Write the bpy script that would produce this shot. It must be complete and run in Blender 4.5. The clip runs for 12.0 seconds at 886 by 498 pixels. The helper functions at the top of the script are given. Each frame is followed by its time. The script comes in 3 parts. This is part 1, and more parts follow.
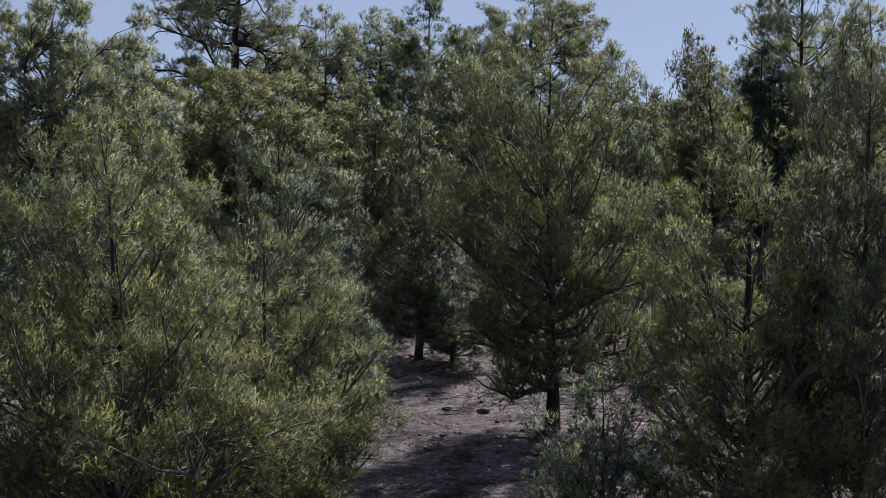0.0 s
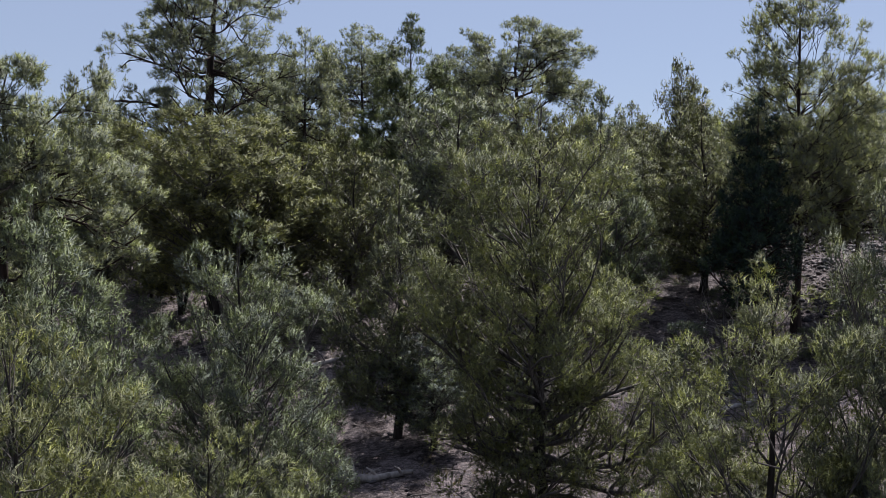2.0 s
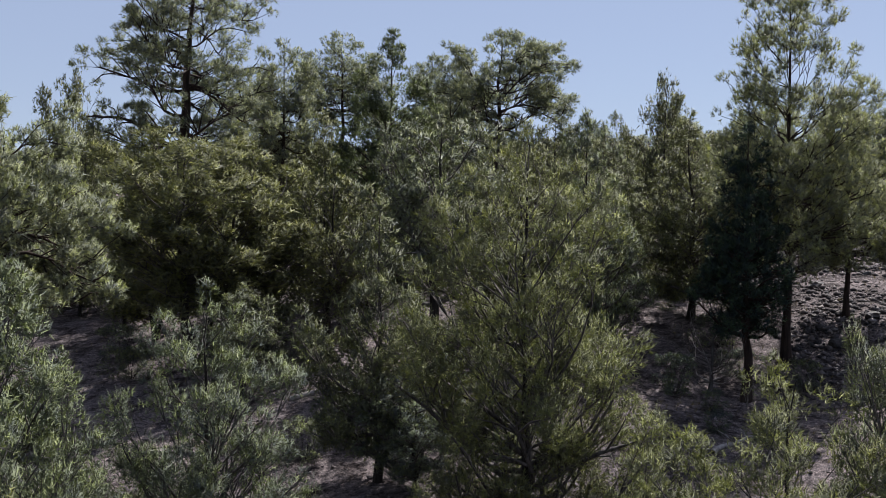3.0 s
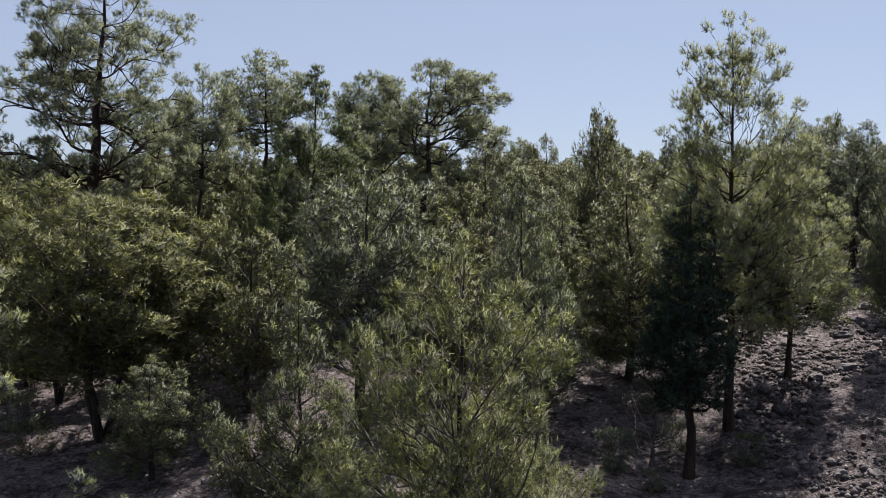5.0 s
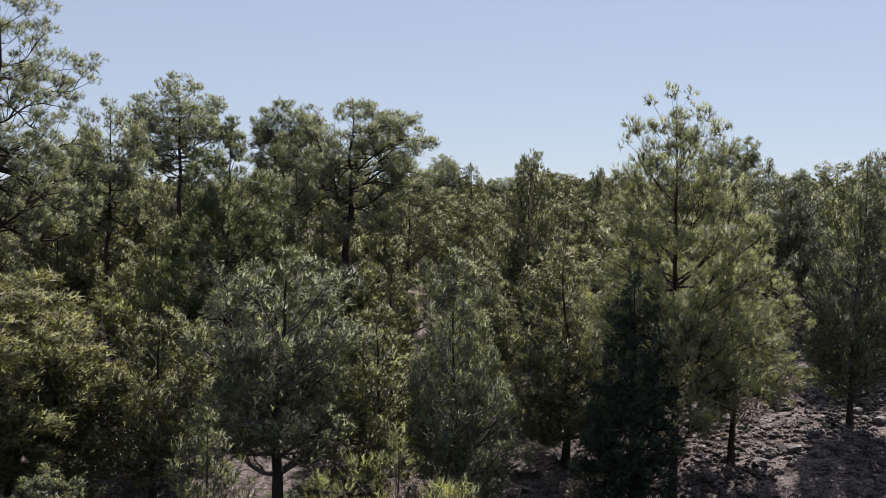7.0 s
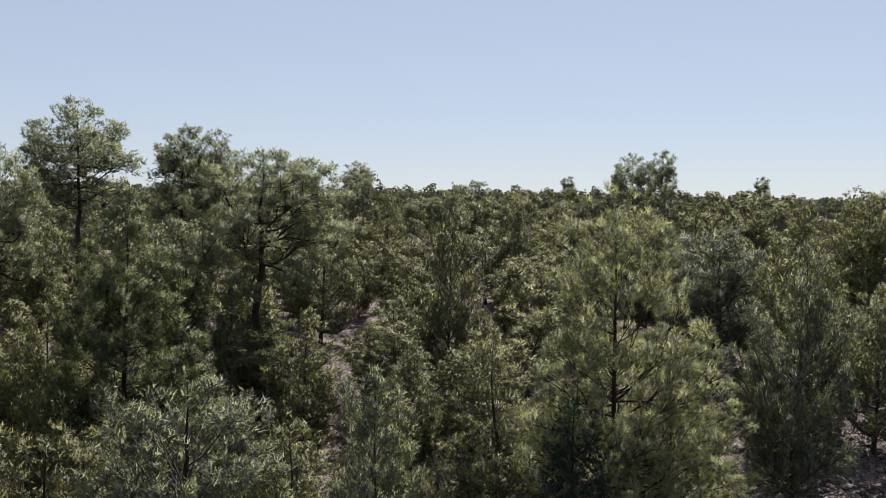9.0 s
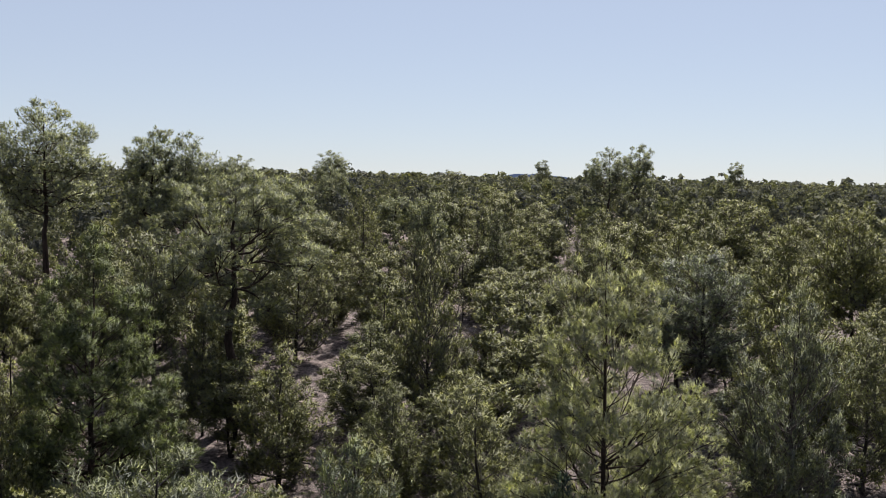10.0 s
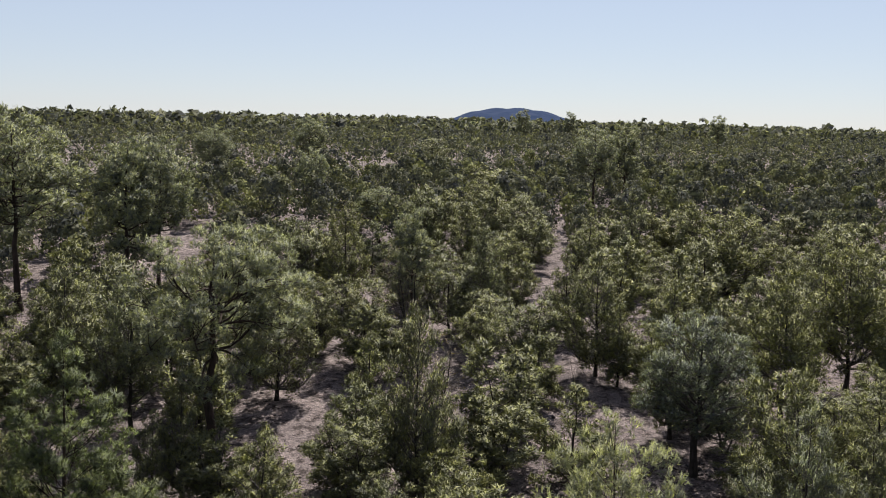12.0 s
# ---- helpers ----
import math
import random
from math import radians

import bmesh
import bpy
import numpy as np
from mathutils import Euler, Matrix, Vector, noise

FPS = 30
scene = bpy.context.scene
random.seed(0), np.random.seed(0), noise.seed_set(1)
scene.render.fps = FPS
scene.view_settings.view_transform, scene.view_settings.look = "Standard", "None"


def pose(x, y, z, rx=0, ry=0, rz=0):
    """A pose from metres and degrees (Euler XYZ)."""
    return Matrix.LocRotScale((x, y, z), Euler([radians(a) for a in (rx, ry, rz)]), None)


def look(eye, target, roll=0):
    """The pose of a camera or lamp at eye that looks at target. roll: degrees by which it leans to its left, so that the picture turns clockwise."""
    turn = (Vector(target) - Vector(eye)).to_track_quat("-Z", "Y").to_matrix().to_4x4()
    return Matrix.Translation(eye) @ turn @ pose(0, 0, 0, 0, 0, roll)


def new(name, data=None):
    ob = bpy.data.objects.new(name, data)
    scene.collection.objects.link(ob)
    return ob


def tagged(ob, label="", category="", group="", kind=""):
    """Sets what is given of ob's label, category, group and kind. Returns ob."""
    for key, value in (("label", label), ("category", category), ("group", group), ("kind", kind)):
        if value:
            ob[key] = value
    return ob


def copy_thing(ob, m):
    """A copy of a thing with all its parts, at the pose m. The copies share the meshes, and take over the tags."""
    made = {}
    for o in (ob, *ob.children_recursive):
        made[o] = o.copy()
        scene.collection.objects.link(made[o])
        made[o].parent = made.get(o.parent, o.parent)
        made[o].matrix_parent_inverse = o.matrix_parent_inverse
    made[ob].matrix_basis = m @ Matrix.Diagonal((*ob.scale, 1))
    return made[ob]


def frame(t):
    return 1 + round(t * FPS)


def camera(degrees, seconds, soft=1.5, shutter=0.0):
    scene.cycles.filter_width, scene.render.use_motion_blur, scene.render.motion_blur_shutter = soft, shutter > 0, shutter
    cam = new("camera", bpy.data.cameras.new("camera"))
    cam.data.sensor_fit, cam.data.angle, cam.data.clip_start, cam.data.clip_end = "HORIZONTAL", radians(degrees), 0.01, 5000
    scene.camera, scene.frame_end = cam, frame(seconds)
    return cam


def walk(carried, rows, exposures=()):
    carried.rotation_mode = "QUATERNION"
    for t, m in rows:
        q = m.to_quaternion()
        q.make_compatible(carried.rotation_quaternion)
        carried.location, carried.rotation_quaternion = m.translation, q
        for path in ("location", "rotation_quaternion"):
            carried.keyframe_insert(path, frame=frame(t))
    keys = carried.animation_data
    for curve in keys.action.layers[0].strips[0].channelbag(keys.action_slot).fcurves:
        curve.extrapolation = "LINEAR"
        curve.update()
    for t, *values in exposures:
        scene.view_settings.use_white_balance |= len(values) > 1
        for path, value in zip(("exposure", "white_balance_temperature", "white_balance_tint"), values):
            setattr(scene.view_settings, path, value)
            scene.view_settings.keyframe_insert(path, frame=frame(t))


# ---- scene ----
cam = camera(44.3, 12.0, soft=0.9)
METRES, EYE, TILT, LEAN, TURN = 26.0, 3.2, -1.0, -0.8, 0.0
ROWS = [
    (0.0, 0.0, 0.0, 0.0, 0.0, 0.0, -0.0),
    (0.5, 0.0005, 0.0172, 0.0199, -0.08, 0.01, -0.01),
    (1.0, 0.0008, 0.035, 0.0395, -0.3, -0.0, -0.03),
    (1.5, 0.0017, 0.0543, 0.0589, -0.56, 0.01, -0.04),
    (2.0, 0.0028, 0.0747, 0.0784, -0.87, 0.01, -0.03),
    (2.5, 0.0028, 0.0964, 0.0979, -1.24, 0.01, -0.03),
    (3.0, 0.0028, 0.1188, 0.1167, -1.86, 0.02, -0.05),
    (5.0, 0.0078, 0.2119, 0.2007, -5.66, 0.05, 0.02),
    (5.5, 0.0095, 0.2374, 0.2232, -6.86, 0.04, 0.06),
    (6.0, 0.0105, 0.2643, 0.2501, -7.84, 0.02, 0.07),
    (6.5, 0.0114, 0.2908, 0.2789, -8.81, 0.03, 0.03),
    (7.0, 0.0124, 0.3189, 0.3083, -9.84, 0.01, 0.0),
    (7.5, 0.0148, 0.3477, 0.3387, -10.95, -0.03, 0.0),
    (9.5, 0.0286, 0.4681, 0.4965, -15.26, -1.1, 0.2),
    (10.0, 0.0311, 0.4987, 0.544, -15.81, -1.85, 0.11),
    (10.5, 0.0343, 0.5279, 0.5989, -16.15, -2.73, 0.03),
    (11.0, 0.0366, 0.5555, 0.6577, -16.42, -3.63, -0.02),
    (11.5, 0.0387, 0.5817, 0.7178, -16.69, -4.54, -0.09),
    (12.0, 0.042, 0.6066, 0.778, -16.94, -5.4, -0.11),
]
walk(cam, [(t, pose(0, 0, EYE, TILT, LEAN, TURN) @ pose(METRES * x, METRES * y, METRES * z, 90 + pitch, roll, yaw)) for t, x, y, z, yaw, pitch, roll in ROWS],
     exposures=[(0.0, 0.92, 5960, 13), (3.0, 1.02, 6090, 13), (6.0, 1.13, 6420, 12), (9.5, 1.18, 6640, 11), (12.0, 1.21, 6620, 11)])

# ---- light: a high sun ahead of the camera, clear pale sky ----
SUN_AZ, SUN_EL = 32.0, 50.0
world = bpy.data.worlds.new("clear_sky")
scene.world = world
world.use_nodes = True
wn = world.node_tree.nodes
sky = wn.new("ShaderNodeTexSky")
sky.sky_type = "NISHITA"
sky.sun_disc = False
sky.sun_elevation, sky.sun_rotation = radians(SUN_EL), radians(SUN_AZ)
sky.altitude, sky.air_density, sky.dust_density, sky.ozone_density = 1500, 1.0, 0.8, 1.5
wn["Background"].inputs["Strength"].default_value = 0.0455
# an even pale blue mixed into the whole sky to flatten its gradient
pale_mix = wn.new("ShaderNodeMix")
pale_mix.data_type = "RGBA"
pale_mix.inputs[0].default_value = 0.58
pale_mix.inputs[7].default_value = (5.4, 5.9, 7.3, 1)
world.node_tree.links.new(sky.outputs["Color"], pale_mix.inputs[6])
world.node_tree.links.new(pale_mix.outputs[2], wn["Background"].inputs["Color"])
sun_data = bpy.data.lights.new("sun", "SUN")
sun_data.energy, sun_data.angle, sun_data.color = 5.0, radians(0.5), (1.0, 0.95, 0.87)
sun = new("sun", sun_data)
sun_dir = Vector((math.sin(radians(SUN_AZ)) * math.cos(radians(SUN_EL)), math.cos(radians(SUN_AZ)) * math.cos(radians(SUN_EL)), math.sin(radians(SUN_EL))))
sun.matrix_world = look(sun_dir * 300, (0, 0, 0))


# ---- materials ----
def material(name):
    mat = bpy.data.materials.new(name)
    mat.use_nodes = True
    tree = mat.node_tree
    return mat, tree.nodes, tree.links, tree.nodes["Principled BSDF"]


def ramp(nodes, links, source, stops):
    r = nodes.new("ShaderNodeValToRGB")
    e = r.color_ramp.elements
    while len(e) < len(stops):
        e.new(0.5)
    for el, (p, c) in zip(e, stops):
        el.position, el.color = p, (*c, 1)
    links.new(source, r.inputs["Fac"])
    return r.outputs["Color"]


def blend(nodes, links, fac, a, b, mode="MIX"):
    m = nodes.new("ShaderNodeMix")
    m.data_type, m.blend_type = "RGBA", mode
    for key, v in (("Factor", fac), ("A", a), ("B", b)):
        socket = next(s for s in m.inputs if s.name == key and s.enabled)
        if isinstance(v, (int, float)):
            socket.default_value = v
        elif isinstance(v, tuple):
            socket.default_value = (*v, 1)
        else:
            links.new(v, socket)
    return next(s for s in m.outputs if s.enabled)


def noise_tex(nodes, links, scale, detail=4, rough=0.55):
    n = nodes.new("ShaderNodeTexNoise")
    n.inputs["Scale"].default_value, n.inputs["Detail"].default_value, n.inputs["Roughness"].default_value = scale, detail, rough
    c = nodes.new("ShaderNodeTexCoord")
    links.new(c.outputs["Object"], n.inputs["Vector"])
    return n.outputs["Fac"]


def world_noise(nodes, links, scale, detail=4, rough=0.55):
    n = nodes.new("ShaderNodeTexNoise")
    n.inputs["Scale"].default_value, n.inputs["Detail"].default_value, n.inputs["Roughness"].default_value = scale, detail, rough
    g = nodes.new("ShaderNodeNewGeometry")
    links.new(g.outputs["Position"], n.inputs["Vector"])
    return n.outputs["Fac"]


def needles(name, tones, sprigs, glow=0.42, rough=0.55, shine=0.35, scale=3.2):
    """Foliage: tones across trees, sprigs across single needles, light coming through."""
    mat, nodes, links, bsdf = material(name)
    info = nodes.new("ShaderNodeObjectInfo")
    geo = nodes.new("ShaderNodeNewGeometry")
    tone = ramp(nodes, links, info.outputs["Random"], tones)
    fine = ramp(nodes, links, geo.outputs["Random Per Island"], sprigs)
    col = blend(nodes, links, 1.0, tone, fine, "MULTIPLY")
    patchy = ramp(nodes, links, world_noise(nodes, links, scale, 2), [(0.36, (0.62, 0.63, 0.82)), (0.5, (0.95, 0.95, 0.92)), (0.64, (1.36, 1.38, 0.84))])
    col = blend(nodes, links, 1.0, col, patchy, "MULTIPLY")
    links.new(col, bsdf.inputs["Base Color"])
    bsdf.inputs["Roughness"].default_value = rough
    bsdf.inputs["Specular IOR Level"].default_value = shine
    tr = nodes.new("ShaderNodeBsdfTranslucent")
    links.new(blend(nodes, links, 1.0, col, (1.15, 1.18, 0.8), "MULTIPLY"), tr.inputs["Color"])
    mix = nodes.new("ShaderNodeMixShader")
    mix.inputs[0].default_value = glow
    links.new(bsdf.outputs[0], mix.inputs[1])
    links.new(tr.outputs[0], mix.inputs[2])
    links.new(mix.outputs[0], nodes["Material Output"].inputs["Surface"])
    return mat


SPRIG = [(0.0, (0.74, 0.75, 0.78)), (0.5, (0.97, 0.97, 0.98)), (0.86, (1.08, 1.08, 1.04)), (1.0, (1.22, 1.2, 1.14))]
PINON = needles("pinon_needles", [(0.0, (0.104, 0.124, 0.096)), (0.35, (0.130, 0.148, 0.086)), (0.7, (0.118, 0.134, 0.106)), (1.0, (0.134, 0.144, 0.094))], SPRIG, 0.15, 0.6, 0.1)
OLIVE = needles("olive_needles", [(0.0, (0.108, 0.117, 0.076)), (0.35, (0.136, 0.140, 0.068)), (0.7, (0.122, 0.127, 0.082)), (1.0, (0.134, 0.136, 0.076))], SPRIG, 0.16, 0.6, 0.1)
JUNIPER = needles("juniper_scales", [(0.0, (0.140, 0.142, 0.070)), (0.5, (0.130, 0.136, 0.080)), (1.0, (0.138, 0.140, 0.080))], SPRIG, 0.16, 0.6, 0.1)
FRESH = needles("yellow_green_needles", [(0.0, (0.142, 0.150, 0.080)), (1.0, (0.152, 0.155, 0.084))], SPRIG, 0.26, 0.6, 0.1)
YOUNG = needles("young_pine_needles", [(0.0, (0.232, 0.242, 0.158)), (1.0, (0.232, 0.242, 0.158))], SPRIG, 0.34, 0.6, 0.1)
LONG = needles("pine_needles", [(0.0, (0.188, 0.202, 0.146)), (0.5, (0.194, 0.207, 0.142)), (1.0, (0.190, 0.202, 0.150))], SPRIG, 0.27, 0.6, 0.1)
DEEP = needles("deep_green_needles", [(0.0, (0.096, 0.114, 0.060)), (1.0, (0.096, 0.114, 0.060))], SPRIG, 0.22, 0.6, 0.1)
DARK = needles("dark_needles", [(0.0, (0.041, 0.061, 0.049)), (1.0, (0.041, 0.061, 0.049))], SPRIG, 0.12, 0.6, 0.08)
FAR = needles("far_foliage", [(0.0, (0.091, 0.096, 0.074)), (1.0, (0.091, 0.096, 0.074))], [(0.0, (0.62, 0.64, 0.7)), (0.5, (1, 1, 1)), (1.0, (1.35, 1.28, 1.15))], 0.22, 0.9, 0.02, 0.28)
DRY = needles("dry_twigs", [(0.0, (0.128, 0.104, 0.072)), (1.0, (0.160, 0.120, 0.072))], SPRIG, 0.2, 0.7)


def bark(name, dark, light, scale):
    mat, nodes, links, bsdf = material(name)
    coords = nodes.new("ShaderNodeTexCoord")
    stretch = nodes.new("ShaderNodeMapping")
    stretch.inputs["Scale"].default_value = (scale, scale, scale * 0.22)
    links.new(coords.outputs["Object"], stretch.inputs["Vector"])
    n = nodes.new("ShaderNodeTexNoise")
    n.inputs["Scale"].default_value, n.inputs["Detail"].default_value = 1.0, 6
    links.new(stretch.outputs[0], n.inputs["Vector"])
    col = ramp(nodes, links, n.outputs["Fac"], [(0.3, dark), (0.7, light)])
    blotch = ramp(nodes, links, noise_tex(nodes, links, 1.3), [(0.3, (0.7, 0.7, 0.72)), (0.7, (1.15, 1.1, 1.05))])
    links.new(blend(nodes, links, 1.0, col, blotch, "MULTIPLY"), bsdf.inputs["Base Color"])
    bsdf.inputs["Roughness"].default_value = 0.9
    bsdf.inputs["Specular IOR Level"].default_value = 0.15
    bump = nodes.new("ShaderNodeBump")
    bump.inputs["Strength"].default_value, bump.inputs["Distance"].default_value = 0.8, 0.02
    links.new(n.outputs["Fac"], bump.inputs["Height"])
    links.new(bump.outputs[0], bsdf.inputs["Normal"])
    return mat


BARK = bark("grey_brown_bark", (0.014, 0.012, 0.010), (0.052, 0.045, 0.040), 14)
PINE_BARK = bark("dark_pine_bark", (0.013, 0.010, 0.008), (0.052, 0.037, 0.030), 7)
TWIG = bark("grey_twig_bark", (0.032, 0.029, 0.026), (0.128, 0.118, 0.112), 20)
BLEACHED = bark("bleached_dead_wood", (0.144, 0.128, 0.120), (0.368, 0.344, 0.328), 10)


def make_soil():
    mat, nodes, links, bsdf = material("pink_grey_soil")
    big = ramp(nodes, links, world_noise(nodes, links, 0.22, 4), [(0.35, (0.142, 0.120, 0.121)), (0.65, (0.216, 0.180, 0.176))])
    litter = world_noise(nodes, links, 1.3, 8, 0.75)
    col = blend(nodes, links, ramp(nodes, links, litter, [(0.47, (0, 0, 0)), (0.58, (1, 1, 1))]), big, (0.055, 0.044, 0.042))
    clods = ramp(nodes, links, world_noise(nodes, links, 5.5, 5, 0.7), [(0.36, (0.42, 0.42, 0.44)), (0.52, (1, 1, 1)), (0.68, (1.45, 1.42, 1.4))])
    col = blend(nodes, links, 1.0, col, clods, "MULTIPLY")
    grit = ramp(nodes, links, world_noise(nodes, links, 22, 5, 0.7), [(0.34, (0.4, 0.4, 0.42)), (0.52, (1, 1, 1)), (0.7, (1.8, 1.75, 1.7))])
    col = blend(nodes, links, 1.0, col, grit, "MULTIPLY")
    links.new(col, bsdf.inputs["Base Color"])
    bsdf.inputs["Roughness"].default_value = 0.95
    bsdf.inputs["Specular IOR Level"].default_value = 0.08
    bump = nodes.new("ShaderNodeBump")
    bump.inputs["Strength"].default_value, bump.inputs["Distance"].default_value = 1.0, 0.2
    links.new(world_noise(nodes, links, 5.0, 8, 0.75), bump.inputs["Height"])
    links.new(bump.outputs[0], bsdf.inputs["Normal"])
    return mat


SOIL = make_soil()


def make_rock():
    mat, nodes, links, bsdf = material("dark_basalt_rock")
    info = nodes.new("ShaderNodeObjectInfo")
    tone = ramp(nodes, links, info.outputs["Random"], [(0, (0.040, 0.037, 0.038)), (1, (0.104, 0.090, 0.088))])
    n = ramp(nodes, links, noise_tex(nodes, links, 7, 6), [(0.3, (0.6, 0.6, 0.6)), (0.7, (1.4, 1.35, 1.3))])
    links.new(blend(nodes, links, 1.0, tone, n, "MULTIPLY"), bsdf.inputs["Base Color"])
    bsdf.inputs["Roughness"].default_value = 0.85
    return mat


ROCK = make_rock()


def make_gravel():
    mat, nodes, links, bsdf = material("loose_stones")
    geo = nodes.new("ShaderNodeNewGeometry")
    tone = ramp(nodes, links, geo.outputs["Random Per Island"], [(0.0, (0.032, 0.030, 0.032)), (0.6, (0.080, 0.070, 0.070)), (0.9, (0.152, 0.128, 0.124)), (1.0, (0.240, 0.216, 0.208))])
    links.new(tone, bsdf.inputs["Base Color"])
    bsdf.inputs["Roughness"].default_value = 0.9
    bsdf.inputs["Specular IOR Level"].default_value = 0.1
    return mat


GRAVEL = make_gravel()


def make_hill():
    mat, nodes, links, bsdf = material("haze_blue_forest")
    # the blue is distance haze painted into the forest's base colour
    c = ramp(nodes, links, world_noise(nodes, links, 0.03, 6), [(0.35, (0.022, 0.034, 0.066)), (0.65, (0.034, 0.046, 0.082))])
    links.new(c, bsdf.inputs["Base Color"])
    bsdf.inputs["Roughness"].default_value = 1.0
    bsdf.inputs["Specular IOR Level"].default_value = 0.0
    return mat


HILL = make_hill()


# ---- ground ----
LINE_Y = np.array([-5000, -60, 0, 20, 30, 36, 43, 50, 67, 80, 92, 105, 126, 160, 220, 350, 520, 700, 1000, 2500, 5000], float)
LINE_Z = np.array([-6, -3.5, -2.0, -1.6, -1.2, -0.2, 1.2, 2.5, 4.8, 6.4, 7.9, 9.1, 10.8, 12.5, 14.6, 18, 21.5, 25, 22, 20, 20], float)
SIDE_Y = np.array([0, 25, 43, 70, 95, 200, 400], float)
SIDE_G = np.array([0.02, 0.05, 0.10, 0.07, 0.03, 0.02, 0.0])


def ground_z(x, y):
    """Height of the ground: a hillside that rises ahead into a wooded plateau."""
    x, y = np.asarray(x, float), np.asarray(y, float)
    z = sum(np.interp(y + k, LINE_Y, LINE_Z) for k in (-3, 0, 3)) / 3
    z = z + np.interp(y, SIDE_Y, SIDE_G) * np.clip(x, -60, 60)
    z = z - 0.9 * np.exp(-((x - 12) ** 2 + (y - 39.5) ** 2) / 22)
    z = z - 3.0 * np.clip((np.abs(x - 0.3 * y) - 150) / 400, 0, 1) * np.clip((y - 200) / 300, 0, 1)
    return z + 0.07 * np.sin(1.1 * x + 0.6 * y) * np.sin(0.8 * y - 0.5 * x) + 0.035 * np.sin(2.9 * x + 1.2) * np.sin(2.6 * y)


def mesh_of(name, verts, faces, mat, smooth=False, normals=None):
    """faces: an array of triangles or quads."""
    me = bpy.data.meshes.new(name)
    verts, faces = np.asarray(verts, np.float32), np.asarray(faces, np.int32)
    n = faces.shape[1]
    me.vertices.add(len(verts))
    me.vertices.foreach_set("co", verts.ravel())
    me.loops.add(faces.size)
    me.loops.foreach_set("vertex_index", faces.ravel())
    me.polygons.add(len(faces))
    me.polygons.foreach_set("loop_start", np.arange(0, faces.size, n, dtype=np.int32))
    me.polygons.foreach_set("loop_total", np.full(len(faces), n, np.int32))
    me.materials.append(mat)
    me.update(calc_edges=True)
    if smooth:
        me.polygons.foreach_set("use_smooth", np.ones(len(faces), bool))
    if normals is not None:
        me.polygons.foreach_set("use_smooth", np.ones(len(faces), bool))
        me.normals_split_custom_set_from_vertices(np.asarray(normals, np.float32))
    return me


def grid_mesh(name, xs, ys, height, mat):
    gx, gy = np.meshgrid(xs, ys)
    verts = np.stack([gx, gy, height(gx, gy)], -1).reshape(-1, 3)
    i = np.arange(len(xs) * len(ys)).reshape(len(ys), len(xs))
    faces = np.stack([i[:-1, :-1], i[:-1, 1:], i[1:, 1:], i[1:, :-1]], -1).reshape(-1, 4)
    return mesh_of(name, verts, faces, mat, True)


gxs = np.unique(np.concatenate([np.linspace(-5000, -300, 20), np.linspace(-300, -40, 40), np.arange(-40, 70, 0.8), np.linspace(70, 400, 50), np.linspace(400, 5000, 20)]))
gys = np.unique(np.concatenate([np.linspace(-5000, -60, 14), np.linspace(-60, 10, 30), np.arange(10, 110, 0.8), np.linspace(110, 300, 80), np.linspace(300, 1000, 50), np.linspace(1000, 5000, 20)]))
tagged(new("ground", grid_mesh("ground", gxs, gys, ground_z, SOIL)), "pinkish grey stony woodland soil with needle litter", "ground", kind="structure")


def far_hill(az, dist, half, top, name="hill"):
    """A low wooded hill on the skyline, with the blue of distance haze in its colour."""
    cx, cy = dist * math.sin(radians(az)), dist * math.cos(radians(az))
    us, vs = np.linspace(-1, 1, 41), np.linspace(-1, 1, 21)
    def height(u, v):
        d = np.clip(1 - (np.abs(u) ** 2.3) - v * v, -0.2, 1)
        return 16 + (top - 16) * d + 2.0 * np.sin(u * 21 + v * 9) * d
    gu, gv = np.meshgrid(us, vs)
    x = cx + gu * half * math.cos(radians(az)) + gv * 500 * math.sin(radians(az))
    y = cy - gu * half * math.sin(radians(az)) + gv * 500 * math.cos(radians(az))
    i = np.arange(41 * 21).reshape(21, 41)
    faces = np.stack([i[:-1, :-1], i[:-1, 1:], i[1:, 1:], i[1:, :-1]], -1).reshape(-1, 4)
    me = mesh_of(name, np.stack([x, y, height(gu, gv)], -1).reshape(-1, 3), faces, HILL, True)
    return tagged(new(name, me), "low rounded wooded hill on the horizon, painted in haze blue", "hill", kind="structure")


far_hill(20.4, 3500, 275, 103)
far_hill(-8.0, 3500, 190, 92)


# ---- trees ----
def unit(v):
    return v / np.maximum(np.linalg.norm(v, axis=-1, keepdims=True), 1e-9)


